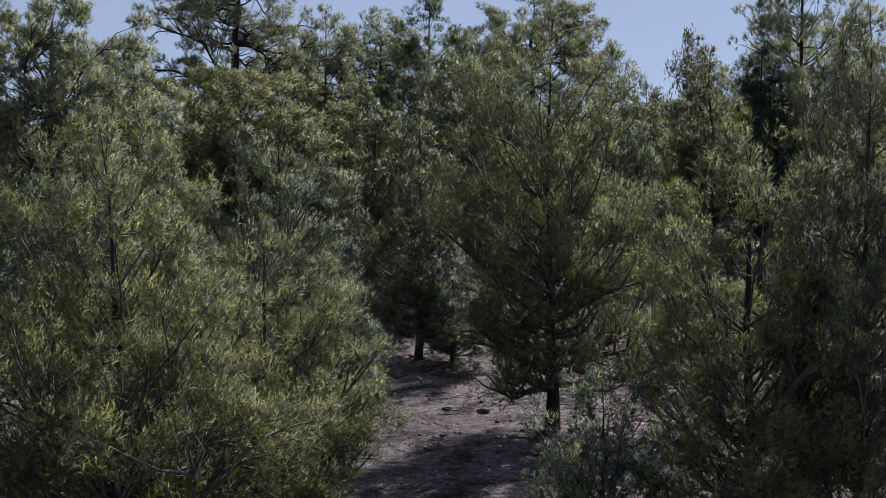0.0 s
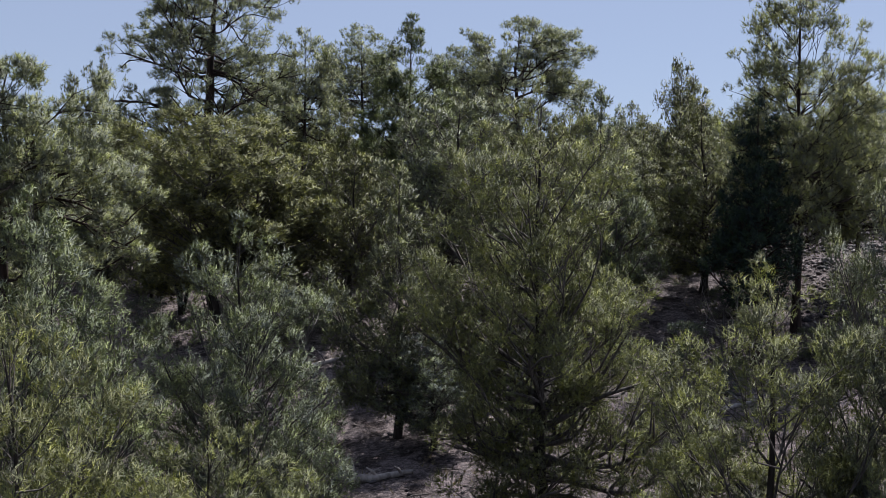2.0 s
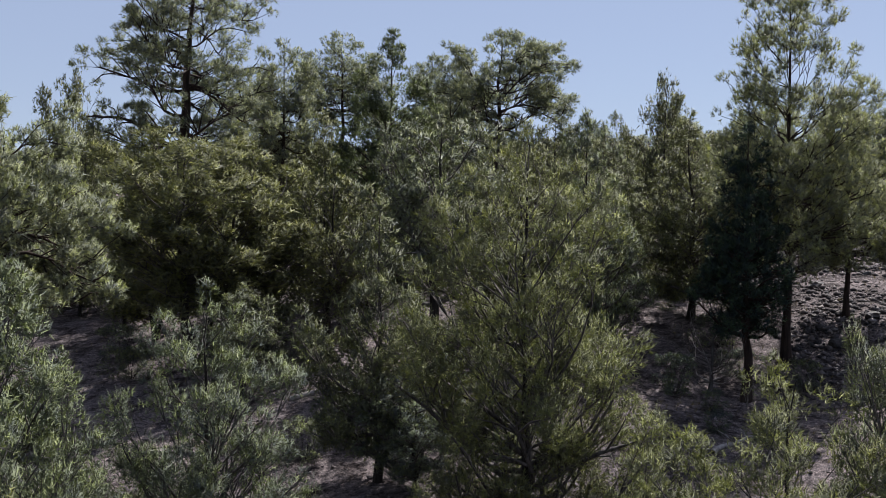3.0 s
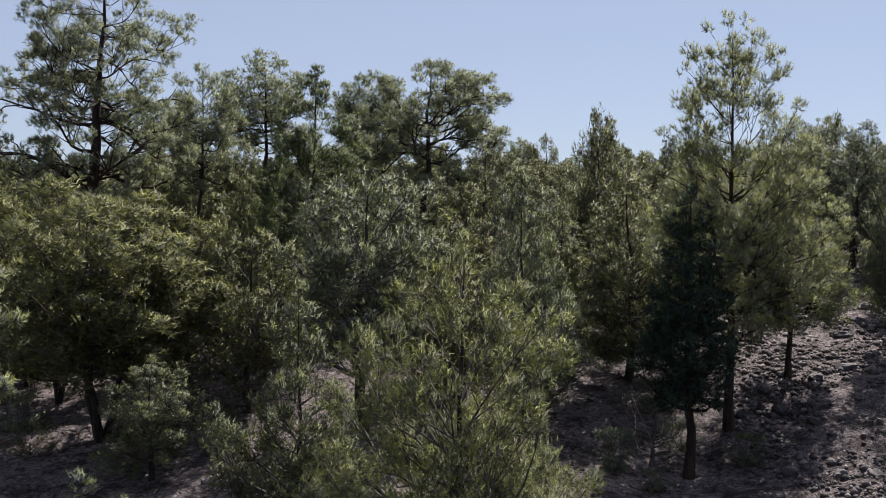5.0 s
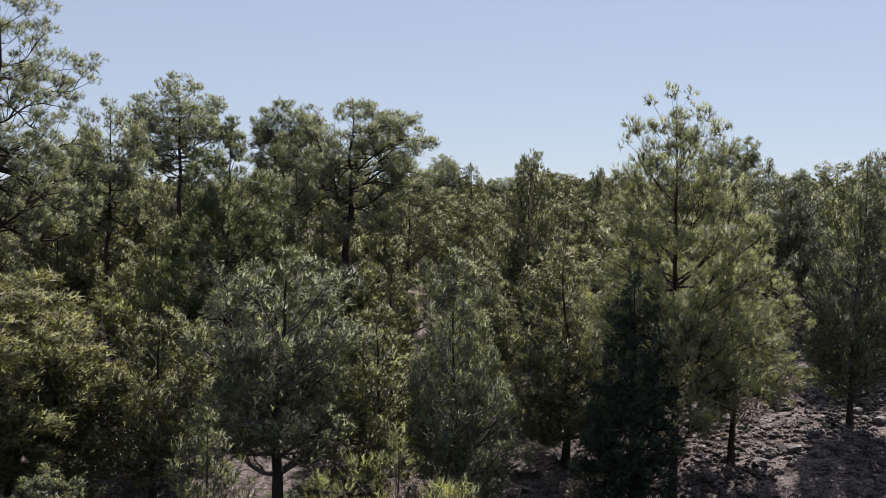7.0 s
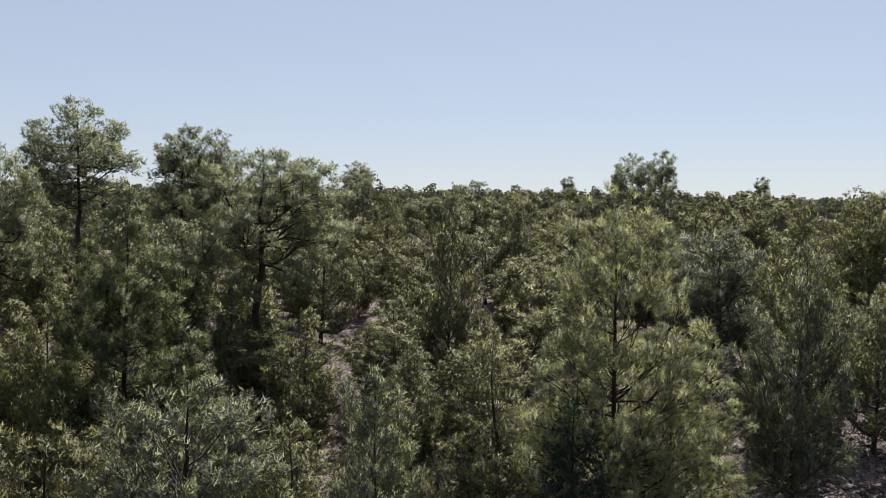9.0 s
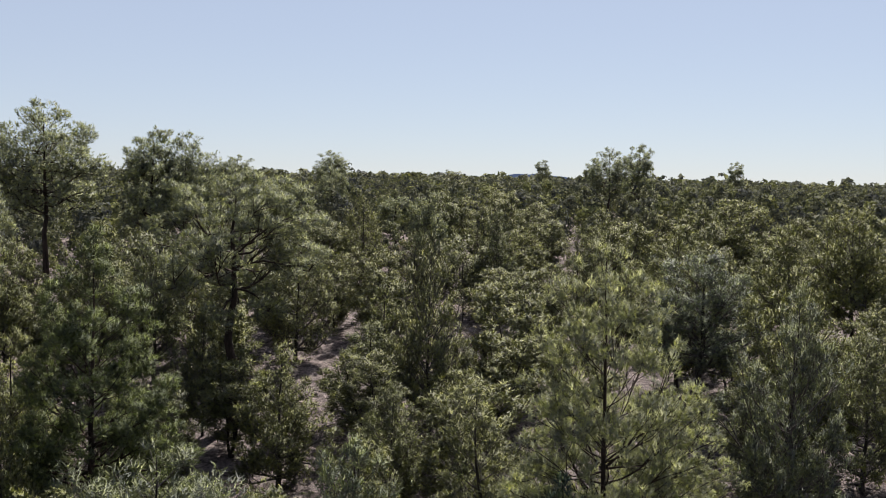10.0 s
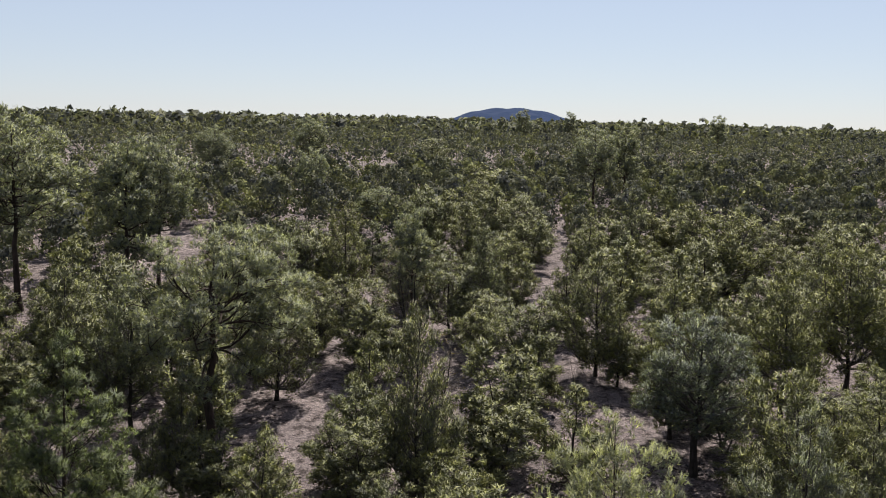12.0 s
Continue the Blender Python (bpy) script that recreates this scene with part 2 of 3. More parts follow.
class Wood:
    """Collects tapered tubes."""
    def __init__(self):
        self.v, self.f, self.n = [], [], 0

    def tube(self, pts, radii, sides):
        pts = np.asarray(pts, float)
        along = unit(np.gradient(pts, axis=0))
        ref = np.array([0.31, 0.87, 0.05]) if abs(along[0][2]) > 0.6 else np.array([0, 0, 1.0])
        a = unit(np.cross(along, ref))
        b = np.cross(along, a)
        ang = np.arange(sides) * 2 * math.pi / sides
        ring = pts[:, None] + np.asarray(radii)[:, None, None] * (np.cos(ang)[None, :, None] * a[:, None] + np.sin(ang)[None, :, None] * b[:, None])
        i = self.n + np.arange(len(pts) * sides).reshape(len(pts), sides)
        j = np.roll(i, -1, axis=1)
        self.v.append(ring.reshape(-1, 3))
        self.f.append(np.stack([i[:-1], j[:-1], j[1:], i[1:]], -1).reshape(-1, 4))
        self.n += len(pts) * sides

    def twigs(self, pts, radii):
        """Many thin three-sided tubes at once: pts n x k x 3, radii n x k."""
        pts, radii = np.asarray(pts, float), np.asarray(radii, float)
        n, k = radii.shape
        along = unit(pts[:, -1] - pts[:, 0])
        a = unit(np.cross(along, np.where(np.abs(along[:, 2:3]) > 0.6, np.array([[0.31, 0.87, 0.05]]), np.array([[0, 0, 1.0]]))))
        b = np.cross(along, a)
        ang = np.arange(3) * 2 * math.pi / 3
        ring = np.cos(ang)[None, :, None] * a[:, None] + np.sin(ang)[None, :, None] * b[:, None]
        v = pts[:, :, None] + radii[:, :, None, None] * ring[:, None]
        i = self.n + np.arange(n * k * 3).reshape(n, k, 3)
        j = np.roll(i, -1, axis=2)
        self.v.append(v.reshape(-1, 3))
        self.f.append(np.stack([i[:, :-1], j[:, :-1], j[:, 1:], i[:, 1:]], -1).reshape(-1, 4))
        self.n += n * k * 3

    def mesh(self, name, mat):
        return mesh_of(name, np.concatenate(self.v), np.concatenate(self.f), mat, True)


def blades(rng, points, ways, per, length, width, spread, facing=None):
    """Needles: per thin blades fanning from every point along its way; facing bends their shading with the crown's surface."""
    p = np.repeat(points, per, axis=0)
    d = unit(np.repeat(ways, per, axis=0) + spread * rng.normal(size=(len(p), 3)))
    size = (length * rng.uniform(0.6, 1.3, len(p)))[:, None]
    side = unit(np.cross(d, rng.normal(size=d.shape))) * (np.asarray(width) * rng.uniform(0.7, 1.3, len(p)))[:, None] * 0.5
    p = p + d * size * 0.05
    n = None
    if facing is not None:
        n = unit(np.repeat(facing, per, axis=0) + 0.12 * rng.normal(size=p.shape))
        side = side * np.sign(np.sum(np.cross(side, d) * n, axis=1, keepdims=True) + 1e-9)
        n = np.repeat(n, 3, axis=0)
    v = np.stack([p - side, p + side, p + d * size], 1).reshape(-1, 3)
    return v, np.arange(len(v)).reshape(-1, 3), n


PROFILES = {
    "egg": ([0, 0.12, 0.3, 0.55, 0.75, 0.87, 0.95, 1], [0.7, 0.92, 1.0, 0.95, 0.78, 0.58, 0.38, 0.18]),
    "cone": ([0, 0.1, 0.3, 0.5, 0.7, 0.85, 0.95, 1], [0.8, 1.0, 0.95, 0.8, 0.62, 0.42, 0.26, 0.1]),
    "dome": ([0, 0.15, 0.4, 0.7, 0.88, 1], [0.6, 0.88, 1.0, 0.95, 0.74, 0.35]),
    "head": ([0, 0.14, 0.36, 0.55, 0.7, 0.8, 0.9, 0.96, 1], [0.75, 0.98, 1.0, 0.84, 0.7, 0.6, 0.54, 0.4, 0.22]),
    "parasol": ([0, 0.15, 0.35, 0.52, 0.7, 0.85, 0.95, 1], [0.45, 0.85, 1.0, 0.96, 0.8, 0.58, 0.36, 0.16]),
    "column": ([0, 0.12, 0.35, 0.6, 0.8, 0.92, 0.98, 1], [0.75, 0.95, 1.0, 0.95, 0.84, 0.62, 0.4, 0.2]),
    "bell": ([0, 0.1, 0.3, 0.5, 0.7, 0.85, 0.95, 1], [0.8, 0.98, 1.0, 0.84, 0.6, 0.38, 0.22, 0.1]),
    "ball": ([0, 0.12, 0.3, 0.5, 0.7, 0.85, 0.95, 1], [0.4, 0.75, 0.95, 1.0, 0.92, 0.72, 0.46, 0.22]),
}


def pine(seed, h, r, base, profile, limbs, rise, tufts, per, length, width, puffs=4.0, puff=0.3, squash=0.8, inner=0.35, tuft=0.06, girth=0.016, sides=8, sway=0.1, pad=0.34, lift=0.22, heavy=1.0, wobble=0.003, lean=0.01, split=True, twig=0.011, stems=1, lobes=0.3, twigs=4, rough=0.22):
    """A conifer: limbs out to an uneven crown's edge, side branches along them, a rounded clump of needle tufts at each branch's end."""
    rng = np.random.default_rng(seed)
    px, py = PROFILES[profile]
    trunk, spray, arms, hearts, girths, limb = Wood(), Wood(), [], [], [], None
    n = 13
    s = np.linspace(0, 1, n)
    fine = np.linspace(0, 1, 101)
    share = np.cumsum(np.interp(fine, px, py) + 0.35)
    share = (share - share[0]) / (share[-1] - share[0])
    u = np.linspace(0, 1, 7)
    for stem in range(stems):
        off = rng.normal(size=2) * lean * h
        ang = stem * 2 * math.pi / stems + seed
        out = np.zeros(2) if stems == 1 else np.array([math.cos(ang), math.sin(ang)]) * r * 0.45
        wob = np.cumsum(rng.normal(size=(n, 2)) * wobble * h, axis=0)
        wob -= wob[0]
        hs = h * (0.93 if stems == 1 else rng.uniform(0.8, 0.93))
        line = np.stack([off[0] * s ** 2 + out[0] * s ** 0.7 + wob[:, 0], off[1] * s ** 2 + out[1] * s ** 0.7 + wob[:, 1], s * hs], -1)
        line[0, 2] = -0.2
        rad = girth * h * (1 - 0.965 * s ** 0.8) / math.sqrt(stems)
        rad[0] *= 1.3
        trunk.tube(line, rad, sides)
        count = max(4, limbs // stems)
        for k in range(count):
            f = float(np.interp((k + rng.uniform(0.1, 0.9)) / count, share, fine))
            z = base + (1.0 - base) * f
            az = k * 2.39996 + rng.normal() * 0.4 + seed + stem
            flat = np.array([math.cos(az), math.sin(az), 0])
            side = np.array([-flat[1], flat[0], 0])
            uneven = 1 + lobes * 1.6 * noise.noise(Vector((flat[0] * 1.1 + seed * 3.3, flat[1] * 1.1, z * 5.0)))
            reach = max(0.1 * r, r * np.interp(f, px, py) * rng.uniform(0.78, 1.06) * uneven) / (1 if stems == 1 else 1.4)
            slope = math.tan(radians(min(68, rise[0] + (rise[1] - rise[0]) * f + rng.normal() * 7)))
            tip = z * hs
            foot = min(max(tip - reach * (slope + lift), 0.8 * base * hs), 0.95 * hs)
            slope = (tip - foot) / reach - lift
            z = foot / hs
            at = np.array([np.interp(z, s, line[:, i]) for i in range(3)])
            phase, turn = rng.uniform(0, 6.28, 2), rng.normal()
            bend = sway * reach * (np.sin(u * 4.6 + phase[0]) - math.sin(phase[0])) * (0.4 + u)
            dip = 0.7 * sway * reach * (np.sin(u * 5.2 + phase[1]) - math.sin(phase[1])) * (0.4 + u)
            run = at + flat[None] * (u ** 0.9 * reach)[:, None] + side[None] * (bend + 0.1 * turn * reach * u ** 2)[:, None]
            run[:, 2] += reach * (slope * u + lift * u ** 2.4) + dip
            if split or limb is None:
                limb = Wood()
                arms.append(limb)
            thick = max(0.011, np.interp(z, s, rad) * 0.42) * heavy * min(1.0, 0.5 + 0.5 * reach / r)
            limb.tube(run, thick * (1 - 0.82 * u), max(4, sides - 3))
            m = max(1, int(puffs * (reach / r) ** 1.15 * rng.uniform(0.8, 1.25) + 0.5))
            g = np.concatenate([[1.0], rng.uniform(inner, 0.95, m - 1)])
            root = np.maximum(0.08, g - rng.uniform(0.12, 0.3, m))
            heart = np.stack([np.interp(g, u, run[:, i]) for i in range(3)], -1)
            start = np.stack([np.interp(root, u, run[:, i]) for i in range(3)], -1)
            wide = pad * reach * (1.15 - 0.75 * np.abs(g - 0.6))
            heart = heart + side * (rng.uniform(-1, 1, m) * wide)[:, None]
            heart[:, 2] += rng.uniform(-0.25, 0.75, m) * wide * (g < 1)
            heart[:, 2] = np.maximum(heart[:, 2], puff * 0.7)
            ball = puff * rng.uniform(0.62, 1.3, m) * (0.7 + 0.3 * reach / r)
            mid = (start + heart) / 2 + rng.normal(size=(m, 3)) * 0.03 * reach
            spray.twigs(np.stack([start, mid, heart], 1), np.tile([thick * 0.4 + twig * 0.5, thick * 0.24 + twig * 0.4, twig * 0.4], (m, 1)))
            if twigs:
                c, rr = np.repeat(heart, twigs, axis=0), np.repeat(ball, twigs)[:, None]
                tip = c + unit(rng.normal(size=c.shape) + np.array([0, 0, 0.5])) * rr * np.array([1, 1, squash])
                spray.twigs(np.stack([c, (c + tip) / 2 - np.array([0, 0, 0.05]) * rr, tip], 1), np.tile([twig * 0.45, twig * 0.35, twig * 0.2], (len(c), 1)))
            hearts.extend(heart)
            girths.extend(ball)
        for k in range(9):
            e = rng.uniform(0.84, 1.02)
            at = np.array([np.interp(e - 0.07, s, line[:, i]) for i in range(3)])
            wide = r * np.interp((e - base) / (1 - base), px, py) * rng.uniform(0.2, 0.75) / (1 if stems == 1 else 1.3)
            heart = at + np.array([math.cos(k * 2.4) * wide, math.sin(k * 2.4) * wide, 0.07 * h * min(1.0, e)])
            spray.twigs(np.array([[at, (at + heart) / 2, heart]]), np.array([[twig, twig * 0.8, twig * 0.4]]))
            hearts.append(heart)
            girths.append(puff * rng.uniform(0.6, 0.85))
    hearts, girths = np.array(hearts), np.array(girths)
    odds = girths ** 2 * rng.uniform(0.55, 1.0, len(girths))
    pick = rng.choice(len(hearts), tufts, p=odds / odds.sum())
    ray = unit(rng.normal(size=(tufts, 3)) + np.array([0, 0, 0.3]))
    depth = rng.uniform(0.25, 1.0, tufts) ** 0.6
    centre = hearts[pick] + ray * (girths[pick] * depth)[:, None] * np.array([1, 1, squash])
    axis = unit(np.stack([centre[:, 0], centre[:, 1], (centre[:, 2] - h * (0.4 + 0.35 * base)) * r * 2 / h], -1))
    way = unit(0.8 * ray + 0.35 * axis + 0.3 * rng.normal(size=(tufts, 3)) + np.array([0, 0, 0.6]))
    facing = unit(0.8 * ray + 0.4 * axis + np.array([0, 0, 0.3]) + rough * rng.normal(size=(tufts, 3)))
    c, d0, fc = (np.repeat(a, per, axis=0) for a in (centre, way, facing))
    d = unit(d0 * 1.0 + unit(rng.normal(size=c.shape)))
    start = c + d0 * tuft * rng.uniform(-0.7, 0.7, len(c))[:, None] - d * 0.2 * length
    start[:, 2] = np.maximum(start[:, 2], 0.08)
    return trunk, arms, spray, blades(rng, start, d, 1, length, np.repeat(width * np.interp(depth, [0.4, 0.85], [1.9, 1.0]), per), 0.12, unit(fc + 0.18 * d))


made_trees, sizes = {}, {}


def plant(key, x, y, h, w, turn=0.0, sink=0.0, label=""):
    """Set a tree of a kind on the ground, with its height and its crown's width."""
    spec = KINDS[key]
    args, bark_mat, leaf_mat, name, text, category, group = spec
    if key not in made_trees:
        shape = pine(**args)
        v = shape[3][0]
        sizes[key] = np.percentile(np.hypot(v[:, 0], v[:, 1]), 92), np.percentile(v[:, 2], 99.85)
    sx, sz = w / (2 * sizes[key][0]), h / sizes[key][1]
    m = Matrix.Translation((x, y, float(ground_z(x, y)) - sink)) @ Matrix.Rotation(turn, 4, "Z") @ Matrix.Diagonal((sx, sx, sz, 1))
    if key not in made_trees:
        ob = new(name)
        trunk, arms, spray, (v, f, nrm) = shape
        pieces = [("trunk", trunk.mesh("trunk", bark_mat)), ("crown", mesh_of("crown", v, f, leaf_mat, normals=nrm))]
        twig_mat = TWIG if bark_mat == BARK else bark_mat
        limb_name = "branch" if args.get("split", True) else "branchwork"
        pieces += [(limb_name, arm.mesh(limb_name, twig_mat)) for arm in arms] + [("twig_spray", spray.mesh("twig_spray", twig_mat))]
        for part_name, me in pieces:
            child = new(part_name, me)
            child.parent = ob
            if part_name in ("twig_spray", "branchwork"):
                tagged(child, kind="stuff")
        tagged(ob, text, category, group)
        ob.matrix_basis = m
        made_trees[key] = ob
    else:
        ref = made_trees[key]
        ob = copy_thing(ref, m @ Matrix.Diagonal((1 / ref.scale.x, 1 / ref.scale.y, 1 / ref.scale.z, 1)))
        ob["label"] = text
    if label:
        ob["label"] = label
    return ob


def pinon_spec(seed, fine, profile="egg", **more):
    """Sizes of a bushy tree's limbs, clumps and needle tufts, finer for the trees that the path passes near."""
    a = dict(seed=seed, h=6.0, r=1.7, base=0.13, profile=profile, limbs=64, rise=(2, 52), puffs=9, puff=0.235, squash=0.95, inner=0.3, tufts=25000, per=6, length=0.078, width=0.0085, heavy=1.35, tuft=0.05, girth=0.02, sides=7, sway=0.1, twig=0.008, pad=0.42, wobble=0.006, lean=0.02, lobes=0.4, twigs=4)
    if fine == 2:
        a.update(limbs=56, puffs=8, puff=0.25, tufts=11500, per=4, length=0.125, width=0.0195, tuft=0.06, twigs=3)
    if fine == 1:
        a.update(limbs=38, puffs=7.5, puff=0.31, tufts=6600, per=3, length=0.16, width=0.034, tuft=0.07, sides=5, split=False, twigs=1, twig=0.012)
    if fine == 0:
        a.update(limbs=26, puffs=6.5, puff=0.36, tufts=4900, per=2, length=0.22, width=0.052, tuft=0.09, sides=4, split=False, twigs=0, twig=0.014)
    a.update(more)
    return a


T_P = "grey-green pinon pine with a dense bushy crown and dark trunk"
T_J = "yellow-green juniper with a rounded crown on several stems"
T_L = "tall ponderosa pine with dark straight trunk and open tufted crown"
PIN, JUN, PON = ("pinon_pine", T_P, "tree", "pinon pines of the woodland"), ("juniper", T_J, "tree", "junipers of the woodland"), ("ponderosa_pine", T_L, "tree", "ponderosa pines above the woodland")
KINDS = {}
for i in range(4):
    KINDS["pinon%d" % i] = (pinon_spec(11 + i, 2, ("egg", "cone", "egg", "dome")[i]), BARK, PINON, *PIN)
    KINDS["mid%d" % i] = (pinon_spec(31 + i, 1, ("egg", "cone", "dome", "egg")[i], base=(0.12, 0.12, 0.18, 0.14)[i]), BARK, OLIVE, *PIN)
    KINDS["small%d" % i] = (pinon_spec(51 + i, 0, ("egg", "dome", "dome", "cone")[i], base=(0.08, 0.15, 0.12, 0.08)[i]), BARK, OLIVE, *PIN)
for i in range(3):
    KINDS["midjun%d" % i] = (pinon_spec(81 + i, 1, "dome", stems=3, base=0.16, limbs=42), BARK, JUNIPER, *JUN)
    KINDS["smalljun%d" % i] = (pinon_spec(91 + i, 0, "dome", stems=2, base=0.16, limbs=28), BARK, JUNIPER, *JUN)
KINDS["near2"] = (pinon_spec(23, 3, "egg"), BARK, PINON, *PIN)
KINDS["near3"] = (pinon_spec(24, 3, "dome"), BARK, PINON, *PIN)
KINDS["near0"] = (pinon_spec(21, 3, "egg", base=0.22), BARK, FRESH, "pinon_pine", "large yellow-green pinon pine with dense bushy crown", "tree", PIN[3])
KINDS["fresh_near"] = (pinon_spec(25, 3, "egg"), BARK, FRESH, "pinon_pine", "bright yellow-green bushy pinon pine with dense crown", "tree", PIN[3])
KINDS["fresh_pinon"] = (pinon_spec(15, 2, "dome", stems=3, limbs=84, tufts=17000, base=0.27), BARK, FRESH, "pinon_pine", "olive yellow-green pinon pine with broad rounded crown", "tree", PIN[3])
KINDS["olive_pinon"] = (pinon_spec(16, 2, "cone"), BARK, OLIVE, "pinon_pine", "olive-green pinon pine with loose pointed crown", "tree", PIN[3])
KINDS["forked"] = (pinon_spec(17, 2, "dome", base=0.3, limbs=44, rise=(12, 46), puffs=9, lift=0.1, sway=0.16, girth=0.026, tufts=10500), BARK, PINON, "juniper", "grey-green juniper with dark forked trunk below a rounded crown", "tree", JUN[3])
T_Y = "tall young ponderosa pine with rounded head and bright needle tufts"
KINDS["young_pon"] = (dict(seed=101, h=13.7, r=3.6, base=0.24, profile="head", limbs=92, rise=(-8, 40), lift=0.18, puffs=8, puff=0.42, inner=0.38, tufts=13000, per=10, length=0.2, width=0.019, tuft=0.1, girth=0.015, sway=0.07, lobes=0.3, pad=0.36), PINE_BARK, YOUNG, "ponderosa_pine", T_Y, "tree", PON[3])
KINDS["old_pon"] = (dict(seed=102, h=18.5, r=5.0, base=0.34, profile="column", limbs=38, rise=(-8, 16), lift=0.04, puffs=15, puff=0.46, squash=0.66, inner=0.3, tufts=14500, per=7, length=0.21, width=0.027, tuft=0.12, girth=0.03, sway=0.12, heavy=0.95, wobble=0.005, lobes=0.2, pad=0.4), PINE_BARK, LONG, *PON)
KINDS["flat_pon"] = (dict(seed=103, h=13.1, r=4.4, base=0.47, profile="parasol", limbs=32, rise=(-8, 24), lift=0.12, puffs=15, puff=0.46, squash=0.7, inner=0.4, tufts=12500, per=7, length=0.2, width=0.027, tuft=0.1, girth=0.026, sway=0.2, heavy=1.3, wobble=0.01, lobes=0.15, pad=0.4), PINE_BARK, LONG, *PON)
KINDS["dense_pon"] = (dict(seed=104, h=12.5, r=3.3, base=0.12, profile="bell", limbs=84, rise=(-4, 44), puffs=7, puff=0.42, inner=0.4, tufts=16500, per=8, length=0.19, width=0.024, tuft=0.1, girth=0.015, sway=0.07, lobes=0.3, pad=0.38), PINE_BARK, DEEP, "ponderosa_pine", "young ponderosa pine with dense deep green conical crown", "tree", PON[3])
far = dict(h=13.5, puffs=11, puff=0.5, inner=0.4, tufts=7200, per=4, length=0.24, width=0.048, tuft=0.14, girth=0.019, sway=0.16, heavy=1.3, sides=6, split=False, wobble=0.007, twigs=1, lobes=0.12, pad=0.42, squash=0.8)
KINDS["far_pon0"] = (dict(far, seed=115, r=3.2, base=0.42, profile="ball", limbs=40, rise=(-6, 34), lift=0.14), PINE_BARK, LONG, *PON)
KINDS["far_pon1"] = (dict(far, seed=106, r=2.3, base=0.34, profile="column", limbs=34, rise=(-6, 34), lift=0.16, puff=0.46), PINE_BARK, LONG, *PON)
KINDS["dark_fir"] = (pinon_spec(110, 2, "cone", h=9.3, r=1.5, base=0.26, limbs=72, tufts=15000, rise=(-5, 45), lobes=0.2), PINE_BARK, DARK, "young_fir", "dark green young conifer with a narrow dense crown", "tree", "")
KINDS["bush"] = (pinon_spec(111, 2, "dome", h=2.2, r=1.6, base=0.05, limbs=28, stems=4, puffs=3, puff=0.3, tufts=2000, per=3, length=0.1, width=0.028, twigs=2, split=False), BARK, PINON, "shrub", "low bushy pinon shrub on bare soil", "shrub", "shrubs under the trees")
KINDS["drytree"] = (pinon_spec(112, 1, "dome", stems=3, base=0.1, limbs=60, puffs=5, twigs=4, tufts=260), BARK, DRY, "juniper", "half-dead brownish juniper with many bare twigs", "tree", "junipers of the woodland")

PLACED = []


def put(key, x, y, h, w, turn=None, label=""):
    PLACED.append((x, y, w / 2))
    return plant(key, x, y, h, w, turn if turn is not None else (x * 1.7 + y * 2.3) % 6.28, 0.0, label)


# the trees round the camera's start
put("near0", -3.3, 11.4, 6.2, 3.4)
put("fresh_near", -2.2, 12.9, 4.9, 3.1)
put("near3", -4.5, 15.6, 6.7, 3.0)
put("pinon0", -7.8, 24.0, 7.6, 3.8)
put("near2", -2.85, 18.8, 6.9, 3.3)
put("fresh_near", 4.2, 14.2, 6.3, 3.4)
put("near2", 5.5, 14.1, 7.6, 2.4)
put("pinon3", 2.1, 13.5, 3.2, 1.8)
put("flat_pon", -12.0, 32.0, 11.3, 7.4)
put("fresh_near", 2.5, 24.3, 9.2, 4.9)
put("olive_pinon", -0.7, 33.0, 7.6, 3.7)
put("pinon3", 0.3, 31.8, 3.3, 2.9)
put("forked", 1.2, 42.6, 9.0, 5.4)
put("fresh_pinon", -8.0, 45.1, 9.2, 7.4)
put("dark_fir", 11.5, 39.4, 9.3, 2.9)
put("young_pon", 13.7, 41.8, 14.0, 6.2)
put("olive_pinon", 11.4, 46.4, 8.2, 4.8)
put("young_pon", 17.0, 44.6, 8.2, 4.6)
put("old_pon", -12.5, 63.0, 18.9, 9.2)
put("dense_pon", -1.0, 55.8, 12.5, 6.2)
put("flat_pon", 5.6, 68.9, 13.0, 9.2)
put("far_pon0", -8.5, 76.0, 13.4, 5.0)
put("far_pon0", -6.0, 104.5, 15.5, 8.6)
put("far_pon1", 2.3, 104.0, 13.3, 5.0)
put("far_pon0", 4.4, 106.5, 13.0, 5.2)
put("far_pon0", 33.2, 203.0, 10.7, 6.3)
put("far_pon0", 16.4, 184.2, 9.8, 6.2)
put("small1", 54.0, 197.0, 7.4, 6.6)
put("small2", 47.4, 152.0, 6.0, 7.0)
put("far_pon1", 176.5, 307.6, 12.4, 5.0)
put("far_pon1", 138.6, 372.2, 13.0, 5.4)
put("far_pon1", 169.8, 404.6, 12.9, 5.0)
put("far_pon0", 60.6, 145.0, 11.0, 5.6)
put("far_pon1", 66.8, 148.5, 11.5, 4.0)
put("far_pon1", 2.9, 120.8, 11.0, 3.4)
put("mid0", 18.6, 99.8, 7.9, 3.6)
put("mid3", 30.2, 78.3, 7.8, 4.2)
put("mid1", 44.7, 102.5, 8.4, 3.0)
put("far_pon0", 24.0, 147.3, 8.6, 4.0)
put("mid1", 23.1, 96.5, 8.0, 2.8)
put("mid0", 27.0, 91.5, 7.6, 3.6)
put("mid1", -3.8, 53.1, 7.2, 2.6)
put("mid0", 14.5, 64.0, 9.7, 3.7)
put("pinon1", 6.6, 42.3, 9.0, 3.6)
put("pinon2", 22.6, 46.4, 10.2, 4.2)
